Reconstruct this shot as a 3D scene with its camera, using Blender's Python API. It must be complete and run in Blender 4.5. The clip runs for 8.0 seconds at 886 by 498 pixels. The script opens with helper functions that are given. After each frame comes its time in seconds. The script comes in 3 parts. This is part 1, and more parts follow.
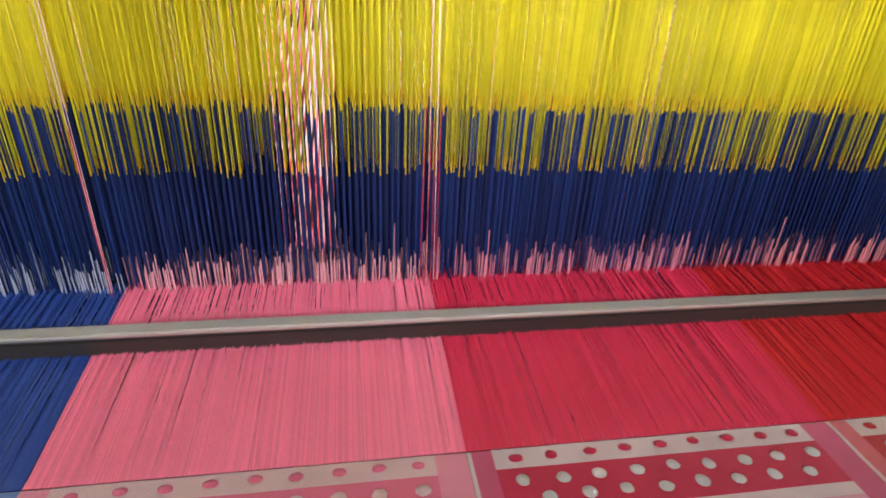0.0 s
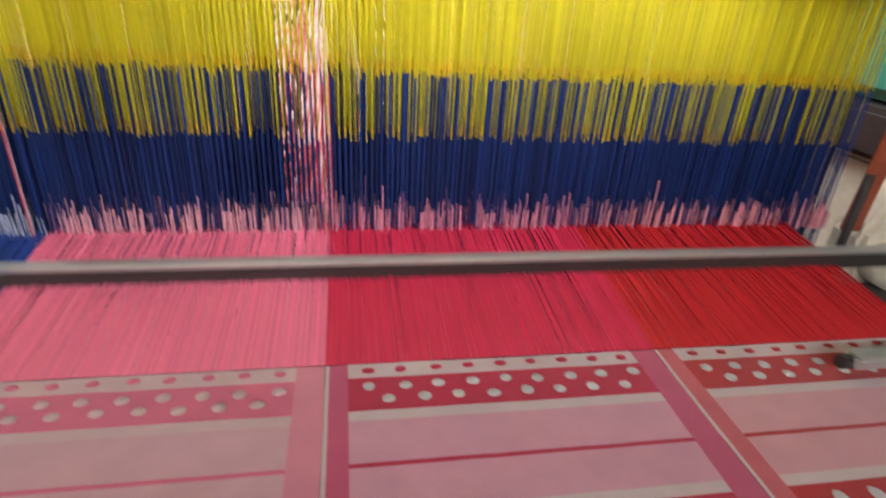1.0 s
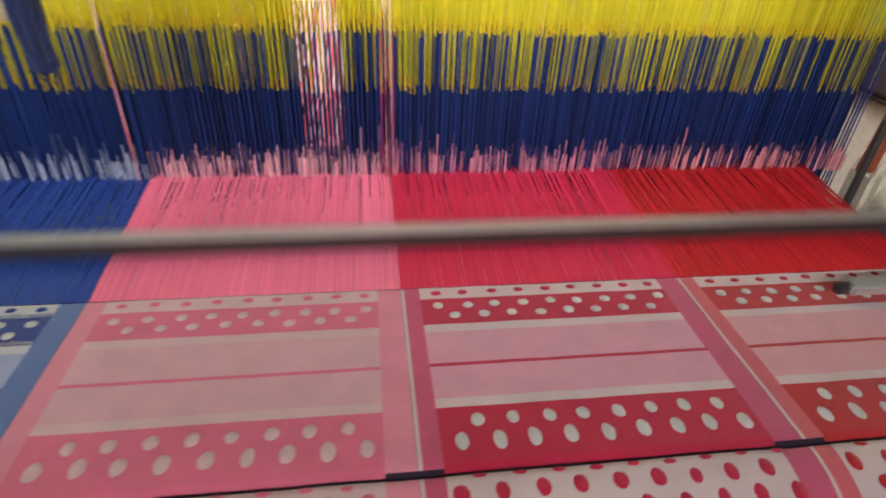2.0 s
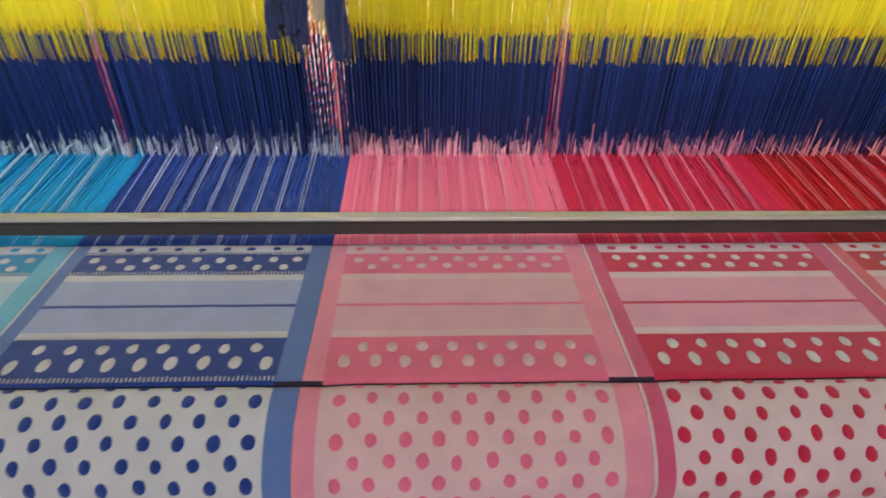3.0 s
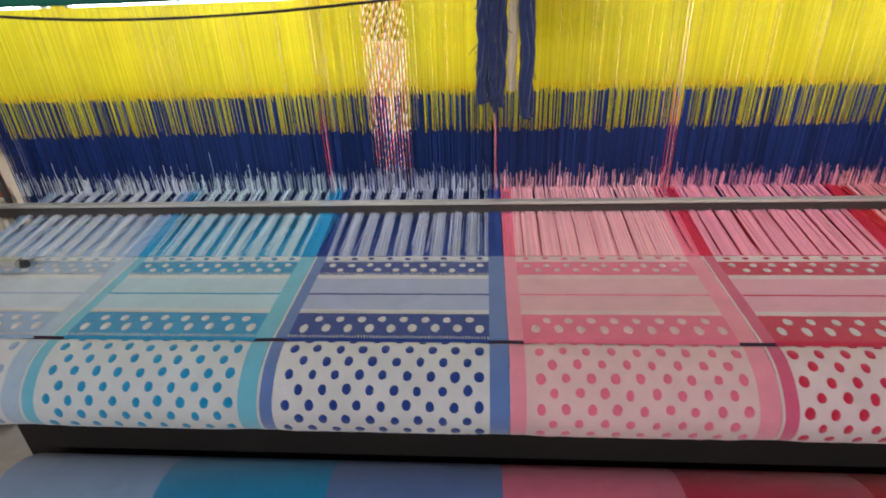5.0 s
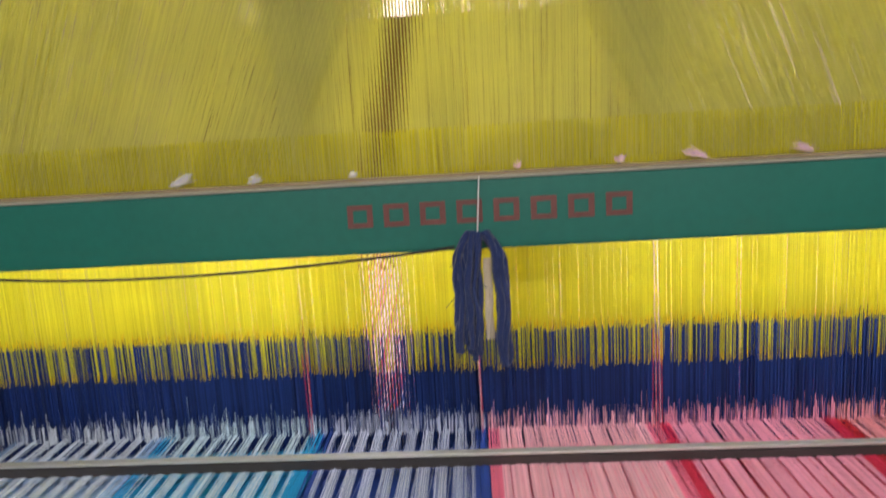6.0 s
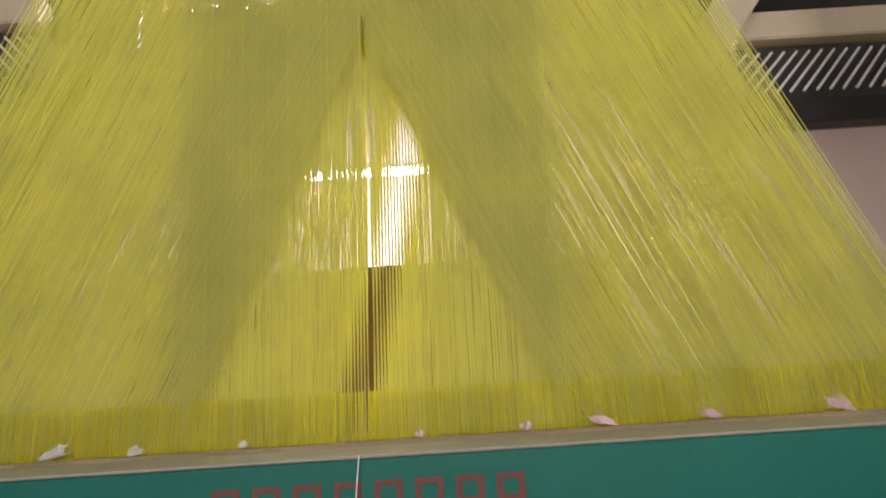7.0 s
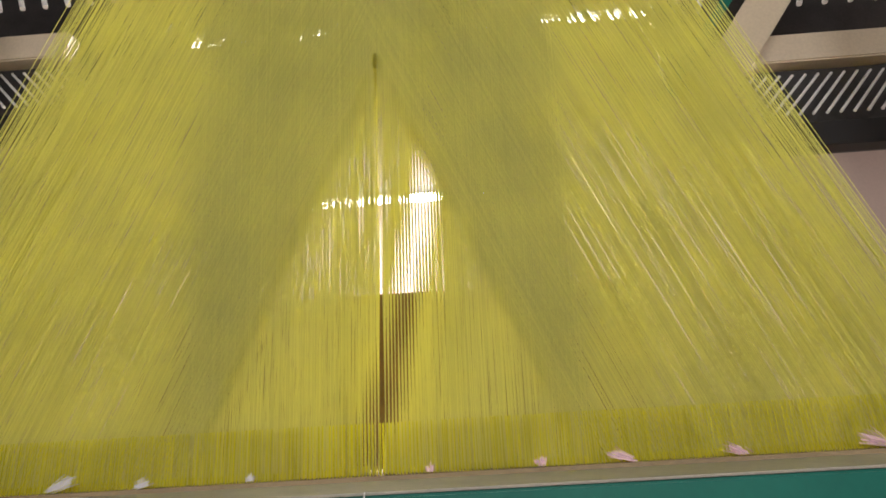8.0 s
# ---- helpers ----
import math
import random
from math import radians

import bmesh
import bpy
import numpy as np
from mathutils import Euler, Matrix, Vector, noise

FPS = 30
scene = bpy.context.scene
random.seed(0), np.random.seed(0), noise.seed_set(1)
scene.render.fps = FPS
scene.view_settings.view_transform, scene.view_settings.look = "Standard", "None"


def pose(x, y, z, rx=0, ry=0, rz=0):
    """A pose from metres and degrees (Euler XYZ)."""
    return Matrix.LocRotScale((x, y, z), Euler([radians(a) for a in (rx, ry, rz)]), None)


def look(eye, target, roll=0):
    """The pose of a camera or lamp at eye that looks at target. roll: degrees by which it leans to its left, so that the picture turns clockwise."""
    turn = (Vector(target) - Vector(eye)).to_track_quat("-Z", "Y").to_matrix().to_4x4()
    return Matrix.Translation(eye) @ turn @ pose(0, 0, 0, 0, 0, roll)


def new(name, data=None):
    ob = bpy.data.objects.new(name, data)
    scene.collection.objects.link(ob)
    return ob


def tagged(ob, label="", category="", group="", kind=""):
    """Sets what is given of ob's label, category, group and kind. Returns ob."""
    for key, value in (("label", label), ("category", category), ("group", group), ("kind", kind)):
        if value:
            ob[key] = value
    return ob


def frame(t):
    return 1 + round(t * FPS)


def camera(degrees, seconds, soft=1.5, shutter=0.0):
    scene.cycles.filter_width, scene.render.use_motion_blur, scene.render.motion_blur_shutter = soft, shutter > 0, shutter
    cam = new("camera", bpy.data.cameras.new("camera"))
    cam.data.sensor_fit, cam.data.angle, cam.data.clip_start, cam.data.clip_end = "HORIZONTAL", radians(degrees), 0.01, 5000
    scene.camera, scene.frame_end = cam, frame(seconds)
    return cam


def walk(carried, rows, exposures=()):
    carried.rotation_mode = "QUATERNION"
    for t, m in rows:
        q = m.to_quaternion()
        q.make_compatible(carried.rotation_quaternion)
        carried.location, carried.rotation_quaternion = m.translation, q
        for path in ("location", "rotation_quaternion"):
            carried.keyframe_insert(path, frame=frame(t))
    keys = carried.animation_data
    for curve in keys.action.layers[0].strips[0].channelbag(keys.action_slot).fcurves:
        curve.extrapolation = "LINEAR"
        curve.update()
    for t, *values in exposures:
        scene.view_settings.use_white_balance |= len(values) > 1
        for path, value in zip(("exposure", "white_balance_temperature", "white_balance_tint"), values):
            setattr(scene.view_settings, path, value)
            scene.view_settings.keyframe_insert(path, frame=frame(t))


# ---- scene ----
cam = camera(76.0, 8.0, soft=1.6, shutter=0.4)
PATH = [
    (0, (0.253, -0.336, 1.369), (0.559, 1.416, 0.455), 2.8),
    (0.5, (0.320, -0.421, 1.361), (0.544, 1.423, 0.621), 0.2),
    (1, (0.364, -0.446, 1.350), (0.691, 1.314, 0.458), 3.7),
    (1.2, (0.374, -0.453, 1.355), (0.768, 1.252, 0.387), 5.0),
    (2.5, (0.218, -0.586, 1.426), (0.347, 1.069, 0.311), 0.9),
    (3, (0.123, -0.639, 1.438), (0.193, 1.001, 0.295), 1.1),
    (3.5, (0.083, -0.699, 1.450), (0.099, 0.944, 0.310), 1.3),
    (4, (0.066, -0.789, 1.472), (0.028, 0.924, 0.440), -0.3),
    (4.2, (0.052, -0.823, 1.479), (-0.003, 0.899, 0.464), -1.0),
    (5.3, (-0.045, -0.888, 1.495), (-0.228, 0.914, 0.647), -3.0),
    (5.5, (-0.045, -0.881, 1.497), (-0.212, 1.003, 0.846), -3.9),
    (5.7, (-0.051, -0.864, 1.527), (-0.155, 1.063, 1.003), -3.95),
    (5.9, (-0.057, -0.846, 1.560), (-0.090, 1.123, 1.206), -3.94),
    (6, (-0.006, -0.851, 1.553), (-0.123, 1.127, 1.283), -3.28),
    (6.2, (0.003, -0.834, 1.568), (-0.080, 1.159, 1.420), -2.51),
    (6.5, (0.082, -0.824, 1.590), (0.076, 1.171, 1.731), -4.34),
    (7, (0.137, -0.825, 1.607), (0.146, 1.105, 2.131), -3.65),
    (7.5, (0.166, -0.807, 1.615), (0.112, 1.104, 2.201), -3.40),
    (8, (0.155, -0.808, 1.615), (0.097, 1.094, 2.230), -3.29),
]
walk(cam, [(t, look(e, g, r)) for t, e, g, r in PATH], exposures=[(0.0, -0.10), (1.2, -0.10), (2.6, 0.0), (8.0, 0.0)])

# ---- world and lamps ----
world = bpy.data.worlds.new("hall_air")
scene.world = world
world.use_nodes = True
world.node_tree.nodes["Background"].inputs[0].default_value = (0.9, 0.95, 1.0, 1)
world.node_tree.nodes["Background"].inputs[1].default_value = 0.05


def tube_lamp(x, y, z, power, length=1.2, width=0.14, tilt=0.0):
    data = bpy.data.lights.new("tube_light", "AREA")
    data.shape, data.size, data.size_y, data.energy = "RECTANGLE", length, width, power
    data.color = (1.0, 0.975, 0.965)
    ob = new("tube_light", data)
    ob.matrix_world = pose(x, y, z, tilt, 0, 0)
    return ob


TUBES = [(-1.4, -3.3, 3.0), (0.2, -3.3, 3.0), (1.8, -3.3, 3.0),
         (-0.17, 2.25, 2.92), (-0.85, 2.1, 4.0), (0.95, 2.1, 3.97)]
for tx, ty, tz in TUBES[:3]:
    tube_lamp(tx, ty, tz - 0.06, 46.0, tilt=100.0)
for tx, ty, tz in TUBES[3:]:
    tube_lamp(tx, ty, tz - 0.06, 36.0 if tz < 3 else 118.0, tilt=0.0 if tz < 3 else 12.0)
LEDS = [(-0.53, 0.44), (-0.165, 0.26), (0.30, 0.26), (0.68, 0.46), (-0.93, 0.30)]
for lx, ln in LEDS:
    tube_lamp(lx, 0.125, 1.4195, 2.0 * ln, ln, 0.010, 68.0)

# ---- materials ----


def lin(r, g, b):
    return tuple(((c / 255 + 0.055) / 1.055) ** 2.4 if c > 10 else c / 255 / 12.92 for c in (r, g, b))


def surface(name, colour, rough=0.8, metal=0.0, fine=400.0, coarse=12.0, vary=0.18, bump=0.2, sheen=0.0, island=0.0, distance=0.001,
            stretch=(1, 1, 1), spec=0.5):
    """Colour with fine grain and broad wear, a little relief, and a shade of its own for each thread or piece."""
    m = bpy.data.materials.new(name)
    m.use_nodes = True
    n, l = m.node_tree.nodes, m.node_tree.links
    b = n["Principled BSDF"]
    b.inputs["Roughness"].default_value, b.inputs["Metallic"].default_value = rough, metal
    b.inputs["Sheen Weight"].default_value = sheen
    b.inputs["Specular IOR Level"].default_value = spec
    pos = n.new("ShaderNodeTexCoord")
    mp = n.new("ShaderNodeMapping")
    mp.inputs["Scale"].default_value = stretch
    l.new(pos.outputs["Object"], mp.inputs["Vector"])
    fine_n, coarse_n = n.new("ShaderNodeTexNoise"), n.new("ShaderNodeTexNoise")
    for node, s in ((fine_n, fine), (coarse_n, coarse)):
        node.inputs["Scale"].default_value = s
        node.inputs["Detail"].default_value = 3
        l.new(mp.outputs["Vector"], node.inputs["Vector"])
    add = n.new("ShaderNodeMath")
    add.operation = "ADD"
    l.new(fine_n.outputs["Fac"], add.inputs[0])
    l.new(coarse_n.outputs["Fac"], add.inputs[1])
    last = add
    if island:
        geo, mul, plus = n.new("ShaderNodeNewGeometry"), n.new("ShaderNodeMath"), n.new("ShaderNodeMath")
        mul.operation, plus.operation = "MULTIPLY_ADD", "ADD"
        mul.inputs[1].default_value, mul.inputs[2].default_value = island / max(vary, 0.01), -0.5 * island / max(vary, 0.01)
        l.new(geo.outputs["Random Per Island"], mul.inputs[0])
        l.new(mul.outputs[0], plus.inputs[0])
        l.new(add.outputs[0], plus.inputs[1])
        last = plus
    rng = n.new("ShaderNodeMapRange")
    rng.clamp = False
    rng.inputs["From Min"].default_value, rng.inputs["From Max"].default_value = 0.5, 1.5
    rng.inputs["To Min"].default_value, rng.inputs["To Max"].default_value = 1 - vary, 1 + vary
    l.new(last.outputs[0], rng.inputs["Value"])
    hsv = n.new("ShaderNodeHueSaturation")
    hsv.inputs["Color"].default_value = (*colour, 1)
    l.new(rng.outputs["Result"], hsv.inputs["Value"])
    l.new(hsv.outputs["Color"], b.inputs["Base Color"])
    if bump:
        bp = n.new("ShaderNodeBump")
        bp.inputs["Strength"].default_value, bp.inputs["Distance"].default_value = bump, distance
        l.new(fine_n.outputs["Fac"], bp.inputs["Height"])
        l.new(bp.outputs["Normal"], b.inputs["Normal"])
    return m


def glow(name, colour, strength):
    m = bpy.data.materials.new(name)
    m.use_nodes = True
    b = m.node_tree.nodes["Principled BSDF"]
    b.inputs["Base Color"].default_value = (0.9, 0.9, 0.9, 1)
    b.inputs["Emission Color"].default_value, b.inputs["Emission Strength"].default_value = (*colour, 1), strength
    return m


def terry(name, rgb):
    return surface(name, tuple(0.8 * c for c in lin(*rgb)), 0.95, fine=900, coarse=25, vary=0.16, bump=0.7, sheen=0.3, distance=0.0015, spec=0.15)


def yarn(name, rgb, island=0.25, rough=0.55):
    return surface(name, lin(*rgb), rough, fine=300, coarse=9, vary=0.12, bump=0.0, island=island, spec=0.35)


# colour, panel border, plain weave, name
SHADES = [((150, 178, 216), (172, 196, 222), (198, 212, 230), "pale blue"),
          ((22, 150, 205), (112, 192, 220), (180, 212, 230), "cyan"),
          ((34, 66, 146), (98, 128, 190), (172, 184, 220), "navy"),
          ((238, 118, 150), (240, 150, 172), (232, 180, 192), "pink"),
          ((206, 40, 78), (214, 92, 130), (232, 168, 190), "crimson"),
          ((198, 34, 44), (220, 104, 116), (232, 168, 178), "red")]
WHITE = terry("white_terry", (218, 216, 218))
GROUND = [terry("ground_terry", g) for g in ((214, 218, 224), (210, 218, 224), (214, 216, 222), (232, 196, 200), (228, 206, 210), (228, 206, 208))]
DEEP = [terry("deep_terry", s[0]) for s in SHADES]
BORDER = [terry("border_weave", s[1]) for s in SHADES]
PLAIN = [terry("plain_weave", s[2]) for s in SHADES]
WARP_DEEP = [yarn("deep_warp", s[0], 0.12) for s in SHADES]
WARP_PALE = [yarn("pale_warp", tuple(0.7 * a + 0.3 * w for a, w in zip(s[2], (205, 200, 200) if i < 3 else s[1])), 0.18) for i, s in enumerate(SHADES)]
# Shade in the dip across the cloth, put into its colour.
CREASE_SHADE = surface("crease_shade", lin(40, 25, 45), 0.9)
CORD = yarn("yellow_cord", (240, 237, 152), 0.10, 0.75)
# Same yellow cord as above, coloured deeper to paint in the strip lamps' light.
LIT_HEDDLE_CORD = yarn("lit_heddle_cord", (240, 235, 80), 0.16, 0.5)
COUPLING = yarn("amber_coupling", (238, 212, 50), 0.16, 0.5)


def let_light_through(m, share):
    """Nylon cord lets part of the light through."""
    n, l = m.node_tree.nodes, m.node_tree.links
    b, out = n["Principled BSDF"], n["Material Output"]
    thin, mix = n.new("ShaderNodeBsdfTranslucent"), n.new("ShaderNodeMixShader")
    mix.inputs[0].default_value = share
    l.new(b.inputs["Base Color"].links[0].from_socket, thin.inputs["Color"])
    l.new(b.outputs[0], mix.inputs[1])
    l.new(thin.outputs[0], mix.inputs[2])
    l.new(mix.outputs[0], out.inputs["Surface"])


let_light_through(CORD, 0.6)
let_light_through(LIT_HEDDLE_CORD, 0.7)
let_light_through(COUPLING, 0.5)
HEDDLE = yarn("blue_heddle", (20, 44, 102), 0.5, 0.5)
THREAD = yarn("loose_thread", (236, 200, 205), 0.3)
REDTHREAD = yarn("red_thread", (205, 40, 55), 0.3)
STEEL = surface("worn_steel", (0.60, 0.60, 0.58), 0.45, 0.75, fine=60, coarse=5, vary=0.12, bump=0.08, stretch=(0.1, 3, 3))
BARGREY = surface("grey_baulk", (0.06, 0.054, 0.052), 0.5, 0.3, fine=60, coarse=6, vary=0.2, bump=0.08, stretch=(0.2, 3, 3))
DARKSTEEL = surface("dark_steel", (0.09, 0.085, 0.085), 0.45, 0.7, fine=90, vary=0.2, bump=0.1)
GREEN = surface("green_paint", lin(22, 106, 92), 0.42, fine=60, coarse=3, vary=0.16, bump=0.06)
TEAL = surface("teal_paint", lin(70, 160, 140), 0.45, fine=60, coarse=4, vary=0.16, bump=0.06)
CAP = surface("grey_edge", lin(165, 160, 145), 0.6, fine=120, coarse=8, vary=0.2, bump=0.15)
LETTER = surface("faded_red_paint", lin(112, 66, 60), 0.6, fine=160, coarse=50, vary=0.22, bump=0.05)
CREAM = surface("cream_paint", lin(224, 214, 196), 0.5, fine=70, coarse=6, vary=0.18, bump=0.1)
BEIGE = surface("beige_steel", lin(205, 188, 165), 0.55, fine=80, coarse=4, vary=0.14, bump=0.08)
BLACK = surface("black_hole", lin(28, 24, 24), 0.7)
LEATHER = surface("brown_strap", lin(150, 72, 46), 0.7, fine=150, coarse=14, vary=0.3, bump=0.3)
NAVYYARN = surface("navy_yarn", lin(30, 48, 96), 0.95, fine=700, coarse=60, vary=0.35, bump=0.8, sheen=0.3, distance=0.002, island=0.2)
PALEYARN = surface("pale_yarn", lin(205, 190, 165), 0.95, fine=700, coarse=60, vary=0.2, bump=0.6, sheen=0.2)
OCHRE = surface("ochre_paint", lin(150, 124, 76), 0.6, fine=60, coarse=4, vary=0.2, bump=0.1)
CABLE = surface("black_cable", lin(38, 34, 24), 0.5)
WALL = surface("cream_wall", lin(190, 171, 162), 0.85, fine=40, coarse=1.2, vary=0.1, bump=0.1)
CEILING = surface("dark_ceiling", lin(70, 66, 64), 0.8, fine=20, coarse=1.0, vary=0.2, bump=0.1)
FLOOR = surface("concrete_floor", lin(120, 116, 110), 0.6, fine=30, coarse=1.5, vary=0.25, bump=0.2)
BOARD = surface("comber_board", lin(150, 130, 100), 0.7, fine=80, coarse=6, vary=0.25, bump=0.2)
RODWHITE = surface("white_rod", lin(225, 222, 220), 0.4, fine=60, coarse=8, vary=0.12, bump=0.0)
LED = glow("lit_strip", (1.0, 0.99, 0.97), 14.0)
TUBE = glow("lit_tube", (1.0, 0.98, 0.95), 22.0)

rnd = random.Random(7)

# ---- mesh helpers ----


def mesh_object(name, verts, faces, mats, indices=None, parent=None, label="", smooth=False):
    me = bpy.data.meshes.new(name)
    me.from_pydata([tuple(v) for v in verts], [], faces)
    for m in mats:
        me.materials.append(m)
    if indices is not None:
        me.polygons.foreach_set("material_index", indices)
    if smooth:
        me.polygons.foreach_set("use_smooth", [True] * len(faces))
    me.update()
    ob = new(name, me)
    if parent is not None:
        ob.parent = parent
    if label:
        ob["label"] = label
    return ob


def part(name, bm, material, parent=None, label="", smooth=False):
    me = bpy.data.meshes.new(name)
    bmesh.ops.recalc_face_normals(bm, faces=bm.faces[:])
    bm.to_mesh(me)
    bm.free()
    me.materials.append(material)
    if smooth:
        me.polygons.foreach_set("use_smooth", [True] * len(me.polygons))
    ob = new(name, me)
    if parent is not None:
        ob.parent = parent
    if label:
        ob["label"] = label
    return ob


def box(bm, x0, x1, y0, y1, z0, z1, bevel=0.0):
    made = bmesh.ops.create_cube(bm, size=1.0)["verts"]
    for v in made:
        v.co = Vector(((x0 + x1) / 2 + v.co.x * (x1 - x0), (y0 + y1) / 2 + v.co.y * (y1 - y0), (z0 + z1) / 2 + v.co.z * (z1 - z0)))
    if bevel:
        edges = list({e for v in made for e in v.link_edges})
        bmesh.ops.bevel(bm, geom=edges, offset=bevel, segments=2, affect="EDGES")
    return bm


def boxed(*a, **k):
    return box(bmesh.new(), *a, **k)


def rod(bm, p0, p1, r, sides=10):
    p0, p1 = Vector(p0), Vector(p1)
    d = p1 - p0
    m = Matrix.Translation((p0 + p1) / 2) @ d.to_track_quat("Z", "Y").to_matrix().to_4x4()
    bmesh.ops.create_cone(bm, cap_ends=True, segments=sides, radius1=r, radius2=r, depth=d.length, matrix=m)
    return bm


def prism_threads(name, lines, mats):
    """Many thin three-sided threads in one mesh. Each line: start, end, width, material index."""
    verts, faces, idx = [], [], []
    for p0, p1, w, k in lines:
        p0, p1 = np.array(p0, float), np.array(p1, float)
        d = (p1 - p0) / (np.linalg.norm(p1 - p0) + 1e-9)
        s = np.cross(d, (0, 1, 0)) if abs(d[1]) < 0.9 else np.cross(d, (0, 0, 1))
        s = s / np.linalg.norm(s)
        u = np.cross(s, d)
        c = len(verts)
        turn = math.pi / 2 if abs(d[1]) < 0.9 else -math.pi / 2
        for p in (p0, p1):
            for a in (turn, turn + math.tau / 3, turn + 2 * math.tau / 3):
                verts.append(p + w / 2 * (math.cos(a) * s + math.sin(a) * u))
        for i in range(3):
            j = (i + 1) % 3
            faces.append((c + i, c + j, c + 3 + j, c + 3 + i))
            idx.append(k)
    return mesh_object(name, verts, faces, mats, idx)


def tube_curve(name, points, radius, material, parent=None, label="", res=3):
    cu = bpy.data.curves.new(name, "CURVE")
    cu.dimensions, cu.bevel_depth, cu.bevel_resolution, cu.resolution_u = "3D", radius, res, 6
    for line in points:
        sp = cu.splines.new("POLY")
        sp.points.add(len(line) - 1)
        for p, co in zip(sp.points, line):
            p.co = (*co, 1)
    cu.materials.append(material)
    me = bpy.data.meshes.new_from_object(bpy.data.objects.new(name, cu))
    ob = new(name, me)
    ob.data.polygons.foreach_set("use_smooth", [True] * len(me.polygons))
    if parent is not None:
        ob.parent = parent
    if label:
        ob["label"] = label
    return ob


# ---- hall ----
hall = [("floor", (-4.5, 4.5, -4.0, 4.5, -0.2, 0.0), FLOOR, "worn grey concrete factory floor under the loom"),
        ("ceiling", (-4.5, 4.5, -4.0, 4.5, 5.2, 5.4), CEILING, "dark painted ceiling of the weaving hall"),
        ("wall_north", (-4.5, 4.5, 3.6, 3.8, 0.0, 5.2), WALL, "cream plaster wall behind the loom"),
        ("wall_south", (-4.5, 4.5, -4.0, -3.8, 0.0, 5.2), WALL, "cream plaster wall facing the loom"),
        ("wall_west", (-4.5, -4.3, -3.8, 3.6, 0.0, 5.2), WALL, "cream plaster side wall of the hall"),
        ("wall_east", (4.3, 4.5, -3.8, 3.6, 0.0, 5.2), WALL, "cream plaster side wall of the hall")]
for nm, dims, mt, lb in hall:
    tagged(part(nm, boxed(*dims), mt), lb, nm.split("_")[0], kind="structure")


def wall_chip(x, z, w, h):
    """A patch of fallen plaster on the far wall."""
    bm = bmesh.new()
    ring = [bm.verts.new((w * math.cos(a) * rnd.uniform(0.5, 1.1), 0, h * math.sin(a) * rnd.uniform(0.5, 1.1))) for a in [i * math.tau / 9 for i in range(9)]]
    face = bm.faces.new(ring)
    up = bmesh.ops.extrude_face_region(bm, geom=[face])["geom"]
    bmesh.ops.translate(bm, vec=(0, -0.004, 0), verts=[g for g in up if isinstance(g, bmesh.types.BMVert)])
    ob = part("plaster_chip", bm, LEATHER)
    ob.location = (x, 3.5985, z)
    tagged(ob, "small brown patch of chipped plaster on the wall", "wall chip", "wall chips")


for chip in ((3.26, 2.86, 0.035, 0.022), (3.18, 3.62, 0.022, 0.016), (3.32, 3.35, 0.012, 0.01)):
    wall_chip(*chip)


def ceiling_lamp(x, y, z):
    top = new("tube_lamp")
    top.location = (x, y, z)
    part("housing", boxed(-0.62, 0.62, -0.05, 0.05, 0.02, 0.07, 0.008), RODWHITE, top, "white sheet-metal lamp housing")
    bm = rod(bmesh.new(), (-0.58, 0, 0), (0.58, 0, 0), 0.016, 12)
    part("tube", bm, TUBE, top, "glowing white fluorescent tube", True)
    part("end_cap", boxed(-0.62, -0.58, -0.025, 0.025, -0.025, 0.025, 0.005), RODWHITE, top)
    part("end_cap", boxed(0.58, 0.62, -0.025, 0.025, -0.025, 0.025, 0.005), RODWHITE, top)
    for hx in (-0.4, 0.4):
        part("hanger", rod(bmesh.new(), (hx, 0, 0.07), (hx, 0, 5.2 - z), 0.0015, 6), DARKSTEEL, top)
    return tagged(top, "lit fluorescent tube lamp hanging from the hall ceiling", "lamp", "hall lamps")


for tx, ty, tz in TUBES:
    ceiling_lamp(tx, ty, tz)


def led_lamp(x, length):
    top = new("led_lamp")
    top.location = (x, 0.125, 1.4285)
    part("housing", boxed(-length / 2, length / 2, -0.012, 0.012, 0.004, 0.022, 0.003), RODWHITE, top, "white strip lamp housing")
    bm, n = bmesh.new(), int(length / 0.0105)
    for i in range(n):
        c = -length / 2 + 0.012 + (length - 0.024) * i / (n - 1)
        box(bm, c - rnd.uniform(0.0022, 0.0045), c + rnd.uniform(0.0022, 0.0045), -0.007, 0.007, -0.0075, 0.0035)
    part("diode_strip", bm, LED, top, "glowing white diodes")
    for sx in (-1, 1):
        part("end_cap", boxed(*sorted((sx * (length / 2 - 0.006), sx * (length / 2 + 0.004))), -0.010, 0.010, -0.008, 0.0035, 0.002), RODWHITE, top)
        part("bracket", boxed(sx * length * 0.3 - 0.01, sx * length * 0.3 + 0.01, -0.045, 0.012, 0.0225, 0.026, 0.001), DARKSTEEL, top)
    return tagged(top, "lit white strip lamp fixed behind the green beam", "lamp", "strip lamps")


for lx, ln in LEDS:
    led_lamp(lx, ln - 0.012)

# ---- cloth ----
PITCH = 0.34
LEFT = -3 * PITCH
FLAT, BIG, SMALL, TURN = 0.25, 0.10, 0.045, math.radians(50)
ROLL_Y = -FLAT - BIG * math.sin(TURN) + SMALL * math.sin(TURN)
ROLL_Z = 1.0 - BIG * (1 - math.cos(TURN)) - SMALL * math.cos(TURN)
ARC = math.radians(100)


